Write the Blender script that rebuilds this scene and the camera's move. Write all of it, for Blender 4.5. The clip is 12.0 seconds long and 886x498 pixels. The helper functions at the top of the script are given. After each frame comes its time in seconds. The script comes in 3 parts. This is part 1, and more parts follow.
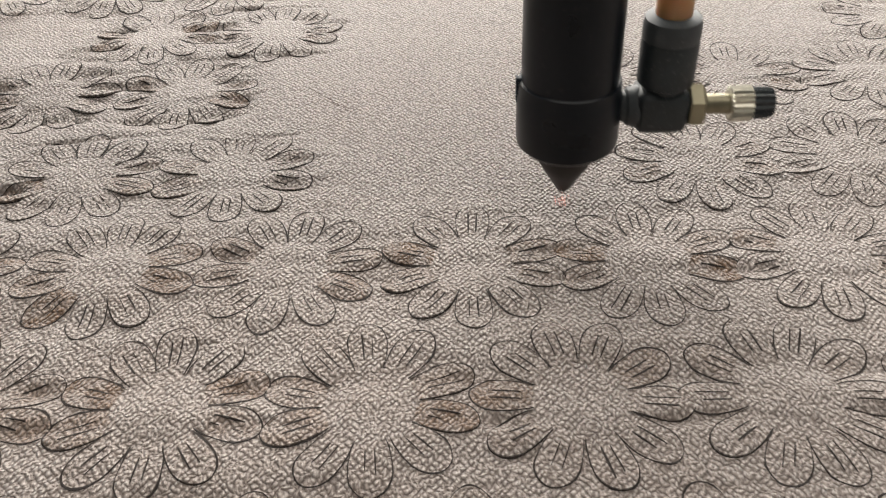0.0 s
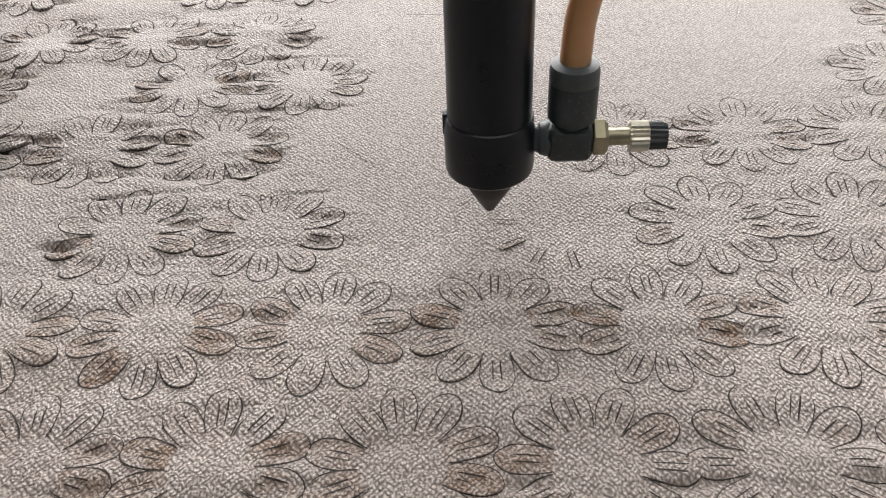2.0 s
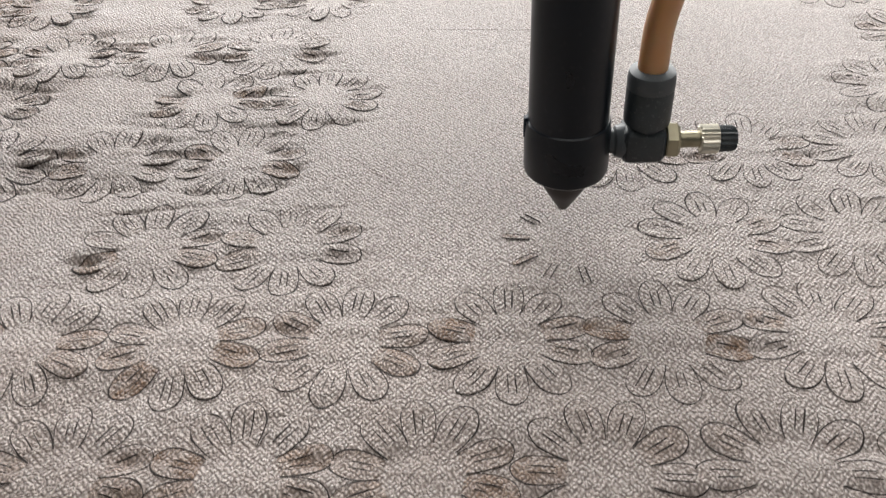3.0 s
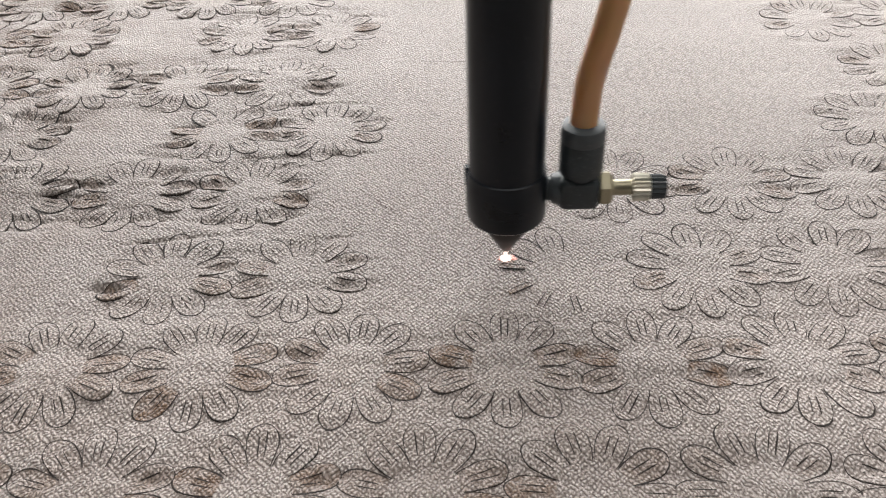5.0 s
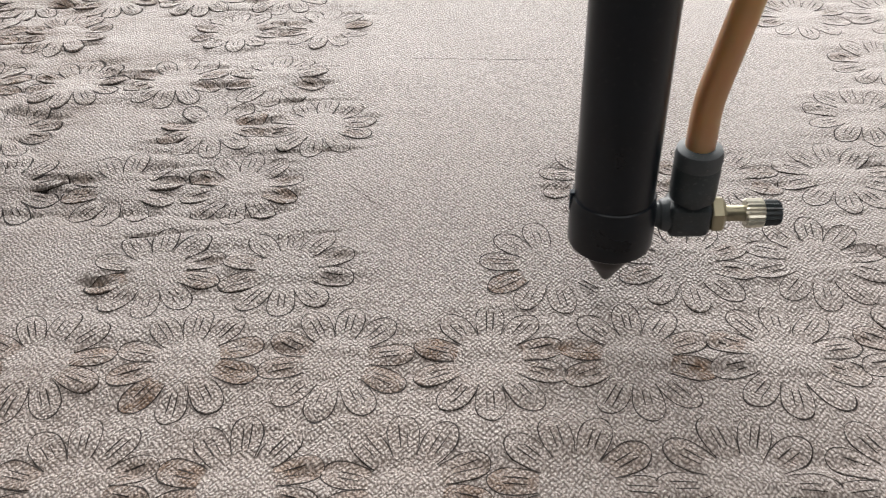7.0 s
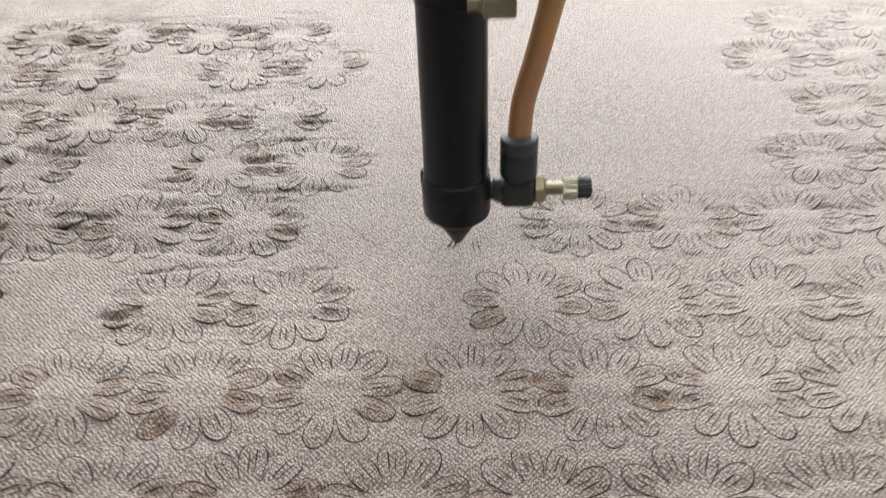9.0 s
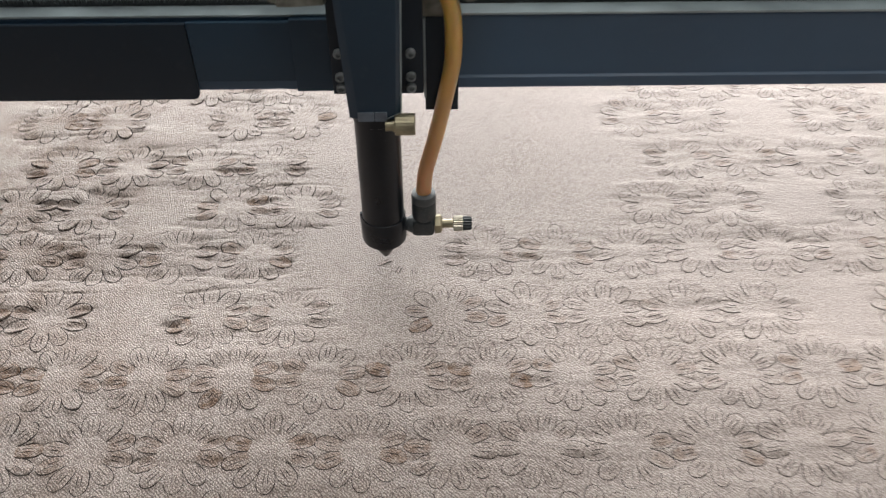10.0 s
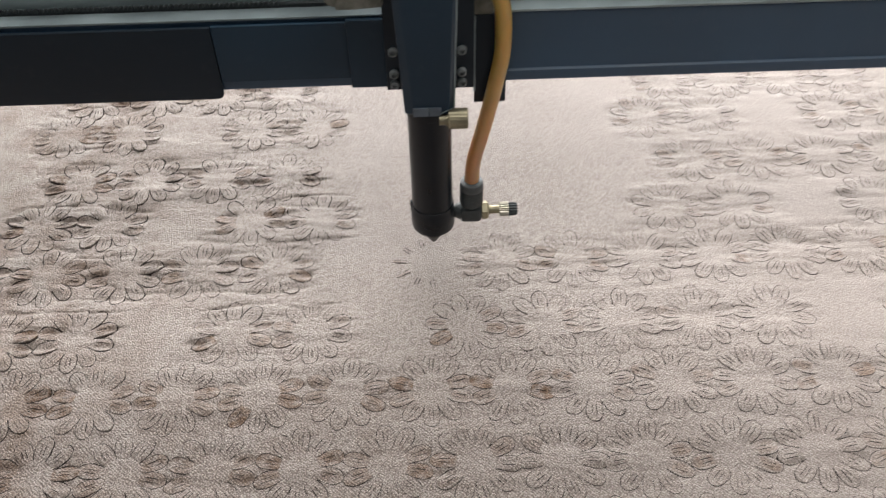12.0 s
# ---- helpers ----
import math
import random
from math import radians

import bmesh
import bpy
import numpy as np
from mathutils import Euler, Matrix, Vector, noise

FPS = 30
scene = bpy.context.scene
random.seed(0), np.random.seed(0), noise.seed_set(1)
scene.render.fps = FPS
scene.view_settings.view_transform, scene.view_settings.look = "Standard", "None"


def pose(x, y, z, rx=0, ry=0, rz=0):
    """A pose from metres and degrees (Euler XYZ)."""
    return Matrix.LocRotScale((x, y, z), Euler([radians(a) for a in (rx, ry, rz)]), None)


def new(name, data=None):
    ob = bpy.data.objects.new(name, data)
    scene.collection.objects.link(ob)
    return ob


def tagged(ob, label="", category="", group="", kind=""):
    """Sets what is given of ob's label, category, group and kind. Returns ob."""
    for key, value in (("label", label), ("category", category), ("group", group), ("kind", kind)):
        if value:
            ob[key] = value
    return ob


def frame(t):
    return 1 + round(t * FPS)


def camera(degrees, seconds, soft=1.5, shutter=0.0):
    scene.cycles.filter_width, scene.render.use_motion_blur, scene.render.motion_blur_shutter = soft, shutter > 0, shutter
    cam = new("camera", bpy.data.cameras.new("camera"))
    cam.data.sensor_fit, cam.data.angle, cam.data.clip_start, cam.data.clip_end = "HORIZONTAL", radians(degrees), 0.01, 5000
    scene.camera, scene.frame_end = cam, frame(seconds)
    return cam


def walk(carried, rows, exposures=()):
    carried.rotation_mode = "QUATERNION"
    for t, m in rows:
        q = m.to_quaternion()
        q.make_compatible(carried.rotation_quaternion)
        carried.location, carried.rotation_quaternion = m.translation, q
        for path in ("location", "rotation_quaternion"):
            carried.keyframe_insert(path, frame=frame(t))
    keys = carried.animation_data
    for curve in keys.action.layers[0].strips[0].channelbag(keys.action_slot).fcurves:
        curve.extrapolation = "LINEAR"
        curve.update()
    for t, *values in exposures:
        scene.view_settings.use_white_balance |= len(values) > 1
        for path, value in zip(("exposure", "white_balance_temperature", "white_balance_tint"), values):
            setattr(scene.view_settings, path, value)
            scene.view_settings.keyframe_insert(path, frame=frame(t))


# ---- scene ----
cam = camera(53.3, 12.0, soft=1.2, shutter=0.4)
PATH = [
    (0, 0.00000, 0.00000, 0.16491, 50.74, 1.83, 0.00),
    (0.2, 0.00193, -0.00280, 0.17252, 50.16, 1.95, 0.10),
    (0.5, 0.00331, -0.00562, 0.18585, 50.02, 1.98, 0.14),
    (0.7, 0.00177, -0.00651, 0.18862, 50.15, 1.95, 0.29),
    (1, -0.00102, -0.00495, 0.18984, 50.16, 2.03, 0.37),
    (1.5, -0.00242, -0.00246, 0.19080, 50.20, 2.00, 0.54),
    (2, -0.00430, -0.00043, 0.19390, 50.28, 1.96, 0.60),
    (2.5, -0.00786, -0.00289, 0.19665, 50.26, 1.96, 0.71),
    (3, -0.00815, -0.00440, 0.20446, 50.25, 2.04, 0.79),
    (3.2, -0.01041, -0.00435, 0.21426, 50.25, 2.02, 0.71),
    (4.8, -0.00673, -0.01577, 0.22570, 50.65, 2.00, 1.03),
    (5, -0.00649, -0.01467, 0.22512, 50.58, 2.02, 1.02),
    (5.5, -0.00911, -0.01716, 0.22422, 50.72, 1.98, 1.04),
    (6, -0.00690, -0.01953, 0.22488, 50.75, 1.98, 1.11),
    (6.5, -0.00507, -0.01885, 0.22310, 50.84, 1.94, 1.15),
    (6.7, -0.00337, -0.01727, 0.22318, 50.66, 1.93, 1.10),
    (8.3, 0.00097, -0.01689, 0.22828, 50.63, 1.88, 1.19),
    (8.5, 0.00081, -0.01739, 0.22718, 50.82, 1.84, 1.20),
    (8.7, 0.00086, -0.01877, 0.23192, 50.58, 1.78, 1.21),
    (9, 0.00559, -0.03268, 0.25932, 50.45, 1.83, 1.16),
    (9.2, 0.00625, -0.04954, 0.29374, 49.49, 1.01, 0.95),
    (9.3, 0.00912, -0.06229, 0.30986, 48.99, 0.64, 1.03),
    (9.5, 0.00970, -0.08199, 0.34655, 47.20, 0.08, 0.37),
    (9.7, 0.00906, -0.10475, 0.38438, 46.33, -0.25, -0.26),
    (10, 0.02050, -0.13683, 0.43329, 45.59, 0.10, -0.83),
    (10.2, 0.03190, -0.15782, 0.45682, 45.71, 0.36, -1.24),
    (10.5, 0.04196, -0.17118, 0.46960, 45.54, 0.38, -1.82),
    (11, 0.04938, -0.17344, 0.47234, 45.52, 0.42, -2.14),
    (11.5, 0.03364, -0.15402, 0.46941, 45.37, 0.59, -2.27),
    (11.7, 0.02165, -0.14389, 0.46420, 45.32, 0.67, -2.20),
    (12, 0.00949, -0.12131, 0.46074, 43.47, 1.06, -1.76),
]
EXPOSURES = [(0.0, -0.18, 6800, 10), (1.5, -0.06, 6530, 10), (2.5, -0.03, 6390, 10), (5.5, -0.08, 6400, 10), (8.7, 0.00, 6440, 10), (10.5, 0.14, 6470, 10), (12.0, 0.12, 6480, 10)]
walk(cam, [(t, pose(x, y, z, rx, ry, rz)) for t, x, y, z, rx, ry, rz in PATH], EXPOSURES)

# ---- light: a closed workshop with an added ceiling panel and window ----
world = bpy.data.worlds.new("workshop_air")
world.use_nodes = True
world.node_tree.nodes["Background"].inputs[0].default_value = (0.80, 0.86, 0.92, 1)
world.node_tree.nodes["Background"].inputs[1].default_value = 0.05
world.cycles.sampling_method = "NONE"
scene.world = world
# an unseen overhead panel, added and sized to give soft fill
FILL_LAMPS = [((0.4, 0.35, 2.85), (3.4, 3.0), 25)]
# unseen north window, added close beyond the table for light: x range, sill, head
NORTH = 1.75
ADDED_WINDOW = (-1.3, 1.1, 0.22, 1.35)
ADDED_DAYLIGHT = 90


# ---- materials ----
def material(name):
    m = bpy.data.materials.new(name)
    m.use_nodes = True
    nt = m.node_tree
    return m, nt, nt.nodes["Principled BSDF"]


def node(nt, kind, feature="", operation=""):
    n = nt.nodes.new(kind)
    if feature:
        n.feature = feature
    if operation:
        n.operation = operation
    return n


def ramp(nt, source, stops):
    n = nt.nodes.new("ShaderNodeValToRGB")
    e = n.color_ramp.elements
    while len(e) < len(stops):
        e.new(0.5)
    for el, (p, c) in zip(e, stops):
        el.position, el.color = p, (*c, 1) if len(c) == 3 else c
    nt.links.new(source, n.inputs[0])
    return n.outputs[0]


def mix(nt, a, b, fac, mode="MIX"):
    n = nt.nodes.new("ShaderNodeMix")
    n.data_type, n.blend_type = "RGBA", mode
    for value, slot in ((fac, 0), (a, 6), (b, 7)):
        if isinstance(value, bpy.types.NodeSocket):
            nt.links.new(value, n.inputs[slot])
        else:
            n.inputs[slot].default_value = value if slot == 0 else (*value, 1)
    return n.outputs[2]


def maths(nt, op, a, b=0.0):
    n = nt.nodes.new("ShaderNodeMath")
    n.operation = op
    for value, slot in ((a, 0), (b, 1)):
        if isinstance(value, bpy.types.NodeSocket):
            nt.links.new(value, n.inputs[slot])
        else:
            n.inputs[slot].default_value = value
    return n.outputs[0]


def crepe(name, scorch):
    """Pinkish beige crepe: pebbles of about a millimetre in slanting files, finer threads on them; scorch: how brown it is burnt."""
    m, nt, bsdf = material(name)
    L = nt.links.new
    place = node(nt, "ShaderNodeNewGeometry").outputs["Position"]
    turn = node(nt, "ShaderNodeMapping")
    turn.inputs["Rotation"].default_value = (0, 0, radians(-38))
    turn.inputs["Scale"].default_value = (1.34, 0.84, 0.5)
    wob = node(nt, "ShaderNodeTexNoise")
    wob.inputs["Scale"].default_value, wob.inputs["Detail"].default_value = 260, 1
    L(place, wob.inputs["Vector"])
    shift = node(nt, "ShaderNodeVectorMath", operation="SCALE")
    L(wob.outputs["Color"], shift.inputs[0])
    shift.inputs["Scale"].default_value = 0.0012
    add = node(nt, "ShaderNodeVectorMath", operation="ADD")
    L(place, add.inputs[0])
    L(shift.outputs[0], add.inputs[1])
    L(add.outputs[0], turn.inputs["Vector"])
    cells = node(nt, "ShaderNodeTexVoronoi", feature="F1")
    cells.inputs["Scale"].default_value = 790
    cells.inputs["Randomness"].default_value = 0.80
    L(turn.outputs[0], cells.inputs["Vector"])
    fine = node(nt, "ShaderNodeTexNoise")
    fine.inputs["Scale"].default_value, fine.inputs["Detail"].default_value = 1100, 1
    L(place, fine.inputs["Vector"])
    broad = node(nt, "ShaderNodeTexNoise")
    broad.inputs["Scale"].default_value, broad.inputs["Detail"].default_value = 16, 4
    L(place, broad.inputs["Vector"])
    bands = []
    for lean, size in ((-47, 200), (43, 226)):
        aslant = node(nt, "ShaderNodeMapping")
        aslant.inputs["Rotation"].default_value = (0, 0, radians(lean))
        L(add.outputs[0], aslant.inputs["Vector"])
        files = node(nt, "ShaderNodeTexWave")
        for key, value in (("Scale", size), ("Distortion", 4.5), ("Detail", 2), ("Detail Scale", 1.5)):
            files.inputs[key].default_value = value
        L(aslant.outputs[0], files.inputs["Vector"])
        bands.append(files.outputs["Fac"])
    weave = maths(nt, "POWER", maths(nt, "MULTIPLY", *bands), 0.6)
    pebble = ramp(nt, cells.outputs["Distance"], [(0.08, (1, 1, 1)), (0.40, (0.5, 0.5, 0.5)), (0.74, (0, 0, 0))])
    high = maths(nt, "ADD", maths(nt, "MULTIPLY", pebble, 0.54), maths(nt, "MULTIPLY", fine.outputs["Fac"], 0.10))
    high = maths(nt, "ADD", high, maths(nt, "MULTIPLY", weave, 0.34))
    # colour follows height: shade in the gaps between pebbles is part of it
    shaded_thread = ramp(nt, high, [(0.22, (0.225, 0.186, 0.165)), (0.46, (0.425, 0.371, 0.342)), (0.70, (0.635, 0.572, 0.536))])
    # the pebbles' colour contrast and bump fade towards the east side
    spot = node(nt, "ShaderNodeSeparateXYZ")
    L(place, spot.inputs[0])
    east_fade = ramp(nt, spot.outputs[0], [(0.05, (0, 0, 0)), (0.30, (1, 1, 1))])
    shaded_thread = mix(nt, shaded_thread, (0.462, 0.404, 0.374), maths(nt, "MULTIPLY", east_fade, 0.5))
    tone = ramp(nt, broad.outputs["Fac"], [(0.3, (0.93, 0.915, 0.905)), (0.66, (1.0, 1.0, 1.0))])
    colour = mix(nt, shaded_thread, tone, 1.0, "MULTIPLY")
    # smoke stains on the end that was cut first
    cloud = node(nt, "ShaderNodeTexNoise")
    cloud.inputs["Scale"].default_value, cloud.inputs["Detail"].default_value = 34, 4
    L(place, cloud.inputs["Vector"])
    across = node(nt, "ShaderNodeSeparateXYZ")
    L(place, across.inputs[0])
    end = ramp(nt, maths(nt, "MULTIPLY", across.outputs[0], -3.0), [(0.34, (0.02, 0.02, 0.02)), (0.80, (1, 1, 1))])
    # front-west rows: foreground shade put into this colour, along with some smoke brown
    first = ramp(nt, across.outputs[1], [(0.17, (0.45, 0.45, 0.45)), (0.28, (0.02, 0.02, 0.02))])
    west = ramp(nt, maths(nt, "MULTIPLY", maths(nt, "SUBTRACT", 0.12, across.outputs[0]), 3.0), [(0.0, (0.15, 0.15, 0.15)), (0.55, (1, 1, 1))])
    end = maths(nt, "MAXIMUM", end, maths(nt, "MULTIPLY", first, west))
    tinge = ramp(nt, cloud.outputs["Fac"], [(0.34, (0, 0, 0)), (0.66, (1, 1, 1))])
    colour = mix(nt, colour, (0.62, 0.53, 0.46), maths(nt, "MULTIPLY", tinge, end), "MULTIPLY")
    # an olive spill mark at the far east edge of the pattern
    away = node(nt, "ShaderNodeVectorMath", operation="DISTANCE")
    L(place, away.inputs[0])
    away.inputs[1].default_value = (0.398, 0.392, 0.0)
    spill = ramp(nt, away.outputs["Value"], [(0.006, (0.9, 0.9, 0.9)), (0.034, (0, 0, 0))])
    colour = mix(nt, colour, (0.66, 0.58, 0.36), maths(nt, "MULTIPLY", spill, tinge), "MULTIPLY")
    if scorch:
        chance = node(nt, "ShaderNodeObjectInfo").outputs["Random"]
        burn = node(nt, "ShaderNodeTexNoise")
        burn.inputs["Scale"].default_value, burn.inputs["Detail"].default_value = 150, 3
        L(place, burn.inputs["Vector"])
        patch = ramp(nt, burn.outputs["Fac"], [(0.34, (0.15, 0.15, 0.15)), (0.58, (1, 1, 1))])
        much = ramp(nt, chance, [(0.2, (scorch * 0.4,) * 3), (1.0, (scorch,) * 3)])
        colour = mix(nt, colour, (0.50, 0.335, 0.205), maths(nt, "MULTIPLY", patch, much), "MULTIPLY")
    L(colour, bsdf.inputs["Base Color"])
    bsdf.inputs["Roughness"].default_value = 0.48
    bsdf.inputs["Specular IOR Level"].default_value = 0.34
    bsdf.inputs["Sheen Weight"].default_value, bsdf.inputs["Sheen Roughness"].default_value = 0.35, 0.4
    bump = node(nt, "ShaderNodeBump")
    bump.inputs["Distance"].default_value = 0.0011
    L(maths(nt, "SUBTRACT", 1.0, maths(nt, "MULTIPLY", east_fade, 0.45)), bump.inputs["Strength"])
    L(high, bump.inputs["Height"])
    L(bump.outputs[0], bsdf.inputs["Normal"])
    return m


def plain(name, colour, rough, metal=0.0, scale=60.0, vary=0.25, bumpy=0.0, dust=0.0, coat=0.0):
    """Paint, metal or plastic with mottling, scuffs and settled dust."""
    m, nt, bsdf = material(name)
    L = nt.links.new
    place = node(nt, "ShaderNodeTexCoord").outputs["Object"]
    a = node(nt, "ShaderNodeTexNoise")
    a.inputs["Scale"].default_value, a.inputs["Detail"].default_value = scale, 5
    b = node(nt, "ShaderNodeTexNoise")
    b.inputs["Scale"].default_value, b.inputs["Detail"].default_value = scale * 12, 3
    L(place, a.inputs["Vector"])
    L(place, b.inputs["Vector"])
    lo, hi = [c * (1 - vary) for c in colour], [min(1, c * (1 + vary)) for c in colour]
    tone = ramp(nt, a.outputs["Fac"], [(0.3, lo), (0.7, hi)])
    if dust:
        speck = ramp(nt, b.outputs["Fac"], [(0.60, (0, 0, 0)), (0.78, (1, 1, 1))])
        film = maths(nt, "MULTIPLY", speck, dust)
        tone = mix(nt, tone, (0.42, 0.40, 0.37), film)
    L(tone, bsdf.inputs["Base Color"])
    r = ramp(nt, a.outputs["Fac"], [(0.3, (rough * 0.8,) * 3), (0.7, (min(1, rough * 1.2),) * 3)])
    L(r, bsdf.inputs["Roughness"])
    bsdf.inputs["Metallic"].default_value = metal
    bsdf.inputs["Coat Weight"].default_value = coat
    if bumpy:
        bump = node(nt, "ShaderNodeBump")
        bump.inputs["Strength"].default_value, bump.inputs["Distance"].default_value = 0.4, bumpy
        L(b.outputs["Fac"], bump.inputs["Height"])
        L(bump.outputs[0], bsdf.inputs["Normal"])
    return m


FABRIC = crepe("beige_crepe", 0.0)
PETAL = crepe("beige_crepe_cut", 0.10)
SINGED_SHADED = crepe("beige_crepe_singed_shaded", 0.62)
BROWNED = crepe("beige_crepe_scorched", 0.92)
CHAR = plain("charred_edge", (0.022, 0.015, 0.012), 0.9, scale=900)
CREASE = plain("crease_shade", (0.10, 0.075, 0.065), 0.9, scale=700, vary=0.5)
BLACK = plain("black_anodised", (0.0052, 0.0080, 0.0125), 0.32, scale=40, dust=0.02, bumpy=0.00004)
RUBBER = plain("black_plastic", (0.026, 0.034, 0.038), 0.45, scale=90, vary=0.35, dust=0.16)
GREYP = plain("grey_plastic", (0.062, 0.072, 0.078), 0.5, scale=90, dust=0.16)
NOZZLE = plain("dark_nozzle", (0.035, 0.03, 0.03), 0.42, metal=0.5, scale=90)
BRASS = plain("worn_brass", (0.31, 0.28, 0.195), 0.45, metal=0.9, scale=150, dust=0.1)
KNURL = plain("worn_nickel_brass", (0.60, 0.57, 0.48), 0.38, metal=0.9, scale=200, dust=0.15)
BOLT = plain("dusty_bolt", (0.27, 0.30, 0.31), 0.6, metal=0.4, scale=300, vary=0.4, dust=0.4)
NICKEL = plain("nickel", (0.62, 0.60, 0.55), 0.33, metal=0.9, scale=200, dust=0.1)
DEEP = plain("deep_navy_paint", (0.018, 0.042, 0.070), 0.42, scale=9, vary=0.12, dust=0.015, bumpy=0.00003)
NAVY = plain("navy_paint", (0.037, 0.079, 0.137), 0.42, scale=9, vary=0.12, dust=0.015, bumpy=0.00003)
DARK = plain("near_black_paint", (0.009, 0.018, 0.029), 0.5, scale=12, vary=0.12, dust=0.01)
ALLOY = plain("dull_alloy", (0.30, 0.36, 0.38), 0.45, metal=0.6, scale=30, dust=0.15)
GREEN = plain("grey_green_alloy", (0.31, 0.385, 0.40), 0.5, metal=0.2, scale=8, dust=0.12)
DUSTY = plain("dusty_steel", (0.215, 0.215, 0.185), 0.75, metal=0.1, scale=120, vary=0.5, dust=0.6, bumpy=0.0005)
HOSE = plain("amber_hose", (0.66, 0.42, 0.175), 0.35, scale=25, vary=0.12, coat=0.2)


def browned(m):
    """Makes the hose browner near the fitting and more golden higher up."""
    nt = m.node_tree
    split = node(nt, "ShaderNodeSeparateXYZ")
    nt.links.new(node(nt, "ShaderNodeTexCoord").outputs["Object"], split.inputs[0])
    tinge = ramp(nt, maths(nt, "MULTIPLY", split.outputs[2], 5.0), [(0.42, (0.76, 0.64, 0.72)), (0.85, (1.0, 1.0, 0.62))])
    bsdf = nt.nodes["Principled BSDF"]
    old = bsdf.inputs["Base Color"].links[0].from_socket
    nt.links.new(mix(nt, old, tinge, 1.0, "MULTIPLY"), bsdf.inputs["Base Color"])


browned(HOSE)
HOSE.node_tree.nodes["Principled BSDF"].inputs["Subsurface Weight"].default_value = 0.6
HOSE.node_tree.nodes["Principled BSDF"].inputs["Subsurface Radius"].default_value = (1.0, 0.5, 0.15)
HOSE.node_tree.nodes["Principled BSDF"].inputs["Subsurface Scale"].default_value = 0.006
for dull in (BLACK, DARK, DEEP):
    dull.node_tree.nodes["Principled BSDF"].inputs["Specular IOR Level"].default_value = 0.28
YELLOW = plain("yellow_label", (0.80, 0.66, 0.02), 0.5, scale=80, vary=0.05)
JAW = plain("blue_grey_alloy", (0.115, 0.145, 0.185), 0.5, metal=0.2, scale=120, dust=0.15)
BELT = plain("belt_rubber", (0.024, 0.030, 0.032), 0.7, scale=200)
WALL = plain("wall_paint", (0.20, 0.205, 0.205), 0.8, scale=1.5, vary=0.06)
CONCRETE = plain("concrete", (0.20, 0.19, 0.18), 0.8, scale=2.5, vary=0.15)
STEEL = plain("table_steel", (0.20, 0.20, 0.21), 0.5, metal=0.5, scale=12)


def glow(name, colour, power):
    m, nt, bsdf = material(name)
    bsdf.inputs["Base Color"].default_value = (*colour, 1)
    bsdf.inputs["Emission Color"].default_value = (*colour, 1)
    bsdf.inputs["Emission Strength"].default_value = power
    return m


TUBE = glow("light_diffuser", (1.0, 0.98, 0.95), 1.2)
SPARK = glow("glowing_ember", (1.0, 0.45, 0.38), 0.75)
FLAME = glow("small_flame", (1.0, 0.80, 0.72), 2.2)
HOT = glow("white_hot_flame", (1.0, 0.86, 0.70), 6.0)
AMBER = glow("orange_flame", (1.0, 0.52, 0.24), 2.0)
for lit in (TUBE, SPARK, FLAME):
    lit.cycles.emission_sampling = "NONE"


# ---- mesh helpers ----
def finish(bm, name, mats, angle=32.0):
    me = bpy.data.meshes.new(name)
    bmesh.ops.recalc_face_normals(bm, faces=bm.faces)
    bm.to_mesh(me)
    bm.free()
    for m in mats if isinstance(mats, (list, tuple)) else [mats]:
        me.materials.append(m)
    for p in me.polygons:
        p.use_smooth = True
    me.set_sharp_from_angle(angle=radians(angle))
    return me


def part(name, bm, mats, parent=None, label="", m=None):
    ob = new(name, bm if isinstance(bm, bpy.types.Mesh) else finish(bm, name, mats))
    ob.parent = parent
    if m is not None:
        ob.matrix_basis = m
    return tagged(ob, label)


def root(name, m, label, category, group="", kind=""):
    ob = new(name)
    ob.matrix_basis = m
    ob.empty_display_size = 0.02
    return tagged(ob, label, category, group, kind)


def box(x0, x1, y0, y1, z0, z1, bevel=0.0006, bm=None, seg=2):
    own = bmesh.new()
    bmesh.ops.create_cube(own, size=1, matrix=Matrix.LocRotScale(((x0 + x1) / 2, (y0 + y1) / 2, (z0 + z1) / 2), None, (x1 - x0, y1 - y0, z1 - z0)))
    if bevel:
        bmesh.ops.bevel(own, geom=own.edges[:], offset=bevel, segments=seg, affect="EDGES", profile=0.7)
    if bm is None:
        return own
    tmp = bpy.data.meshes.new("tmp")
    own.to_mesh(tmp)
    own.free()
    bm.from_mesh(tmp)
    bpy.data.meshes.remove(tmp)
    return bm


def lathe(profile, n=48, m=None, knurl=0.0, bm=None):
    """Turned piece about z from (radius, height) pairs; knurl: depth of the ribs on it."""
    bm = bm or bmesh.new()
    rings = []
    for r, z in profile:
        ring = []
        for i in range(n):
            a = 2 * math.pi * i / n
            k = r - (knurl if i % 2 and r > 0.001 else 0)
            v = Vector((k * math.cos(a), k * math.sin(a), z))
            ring.append(bm.verts.new(m @ v if m else v))
        rings.append(ring)
    for a, b in zip(rings, rings[1:]):
        for i in range(n):
            bm.faces.new((a[i], a[(i + 1) % n], b[(i + 1) % n], b[i]))
    bm.faces.new(rings[0][::-1])
    bm.faces.new(rings[-1])
    return bm


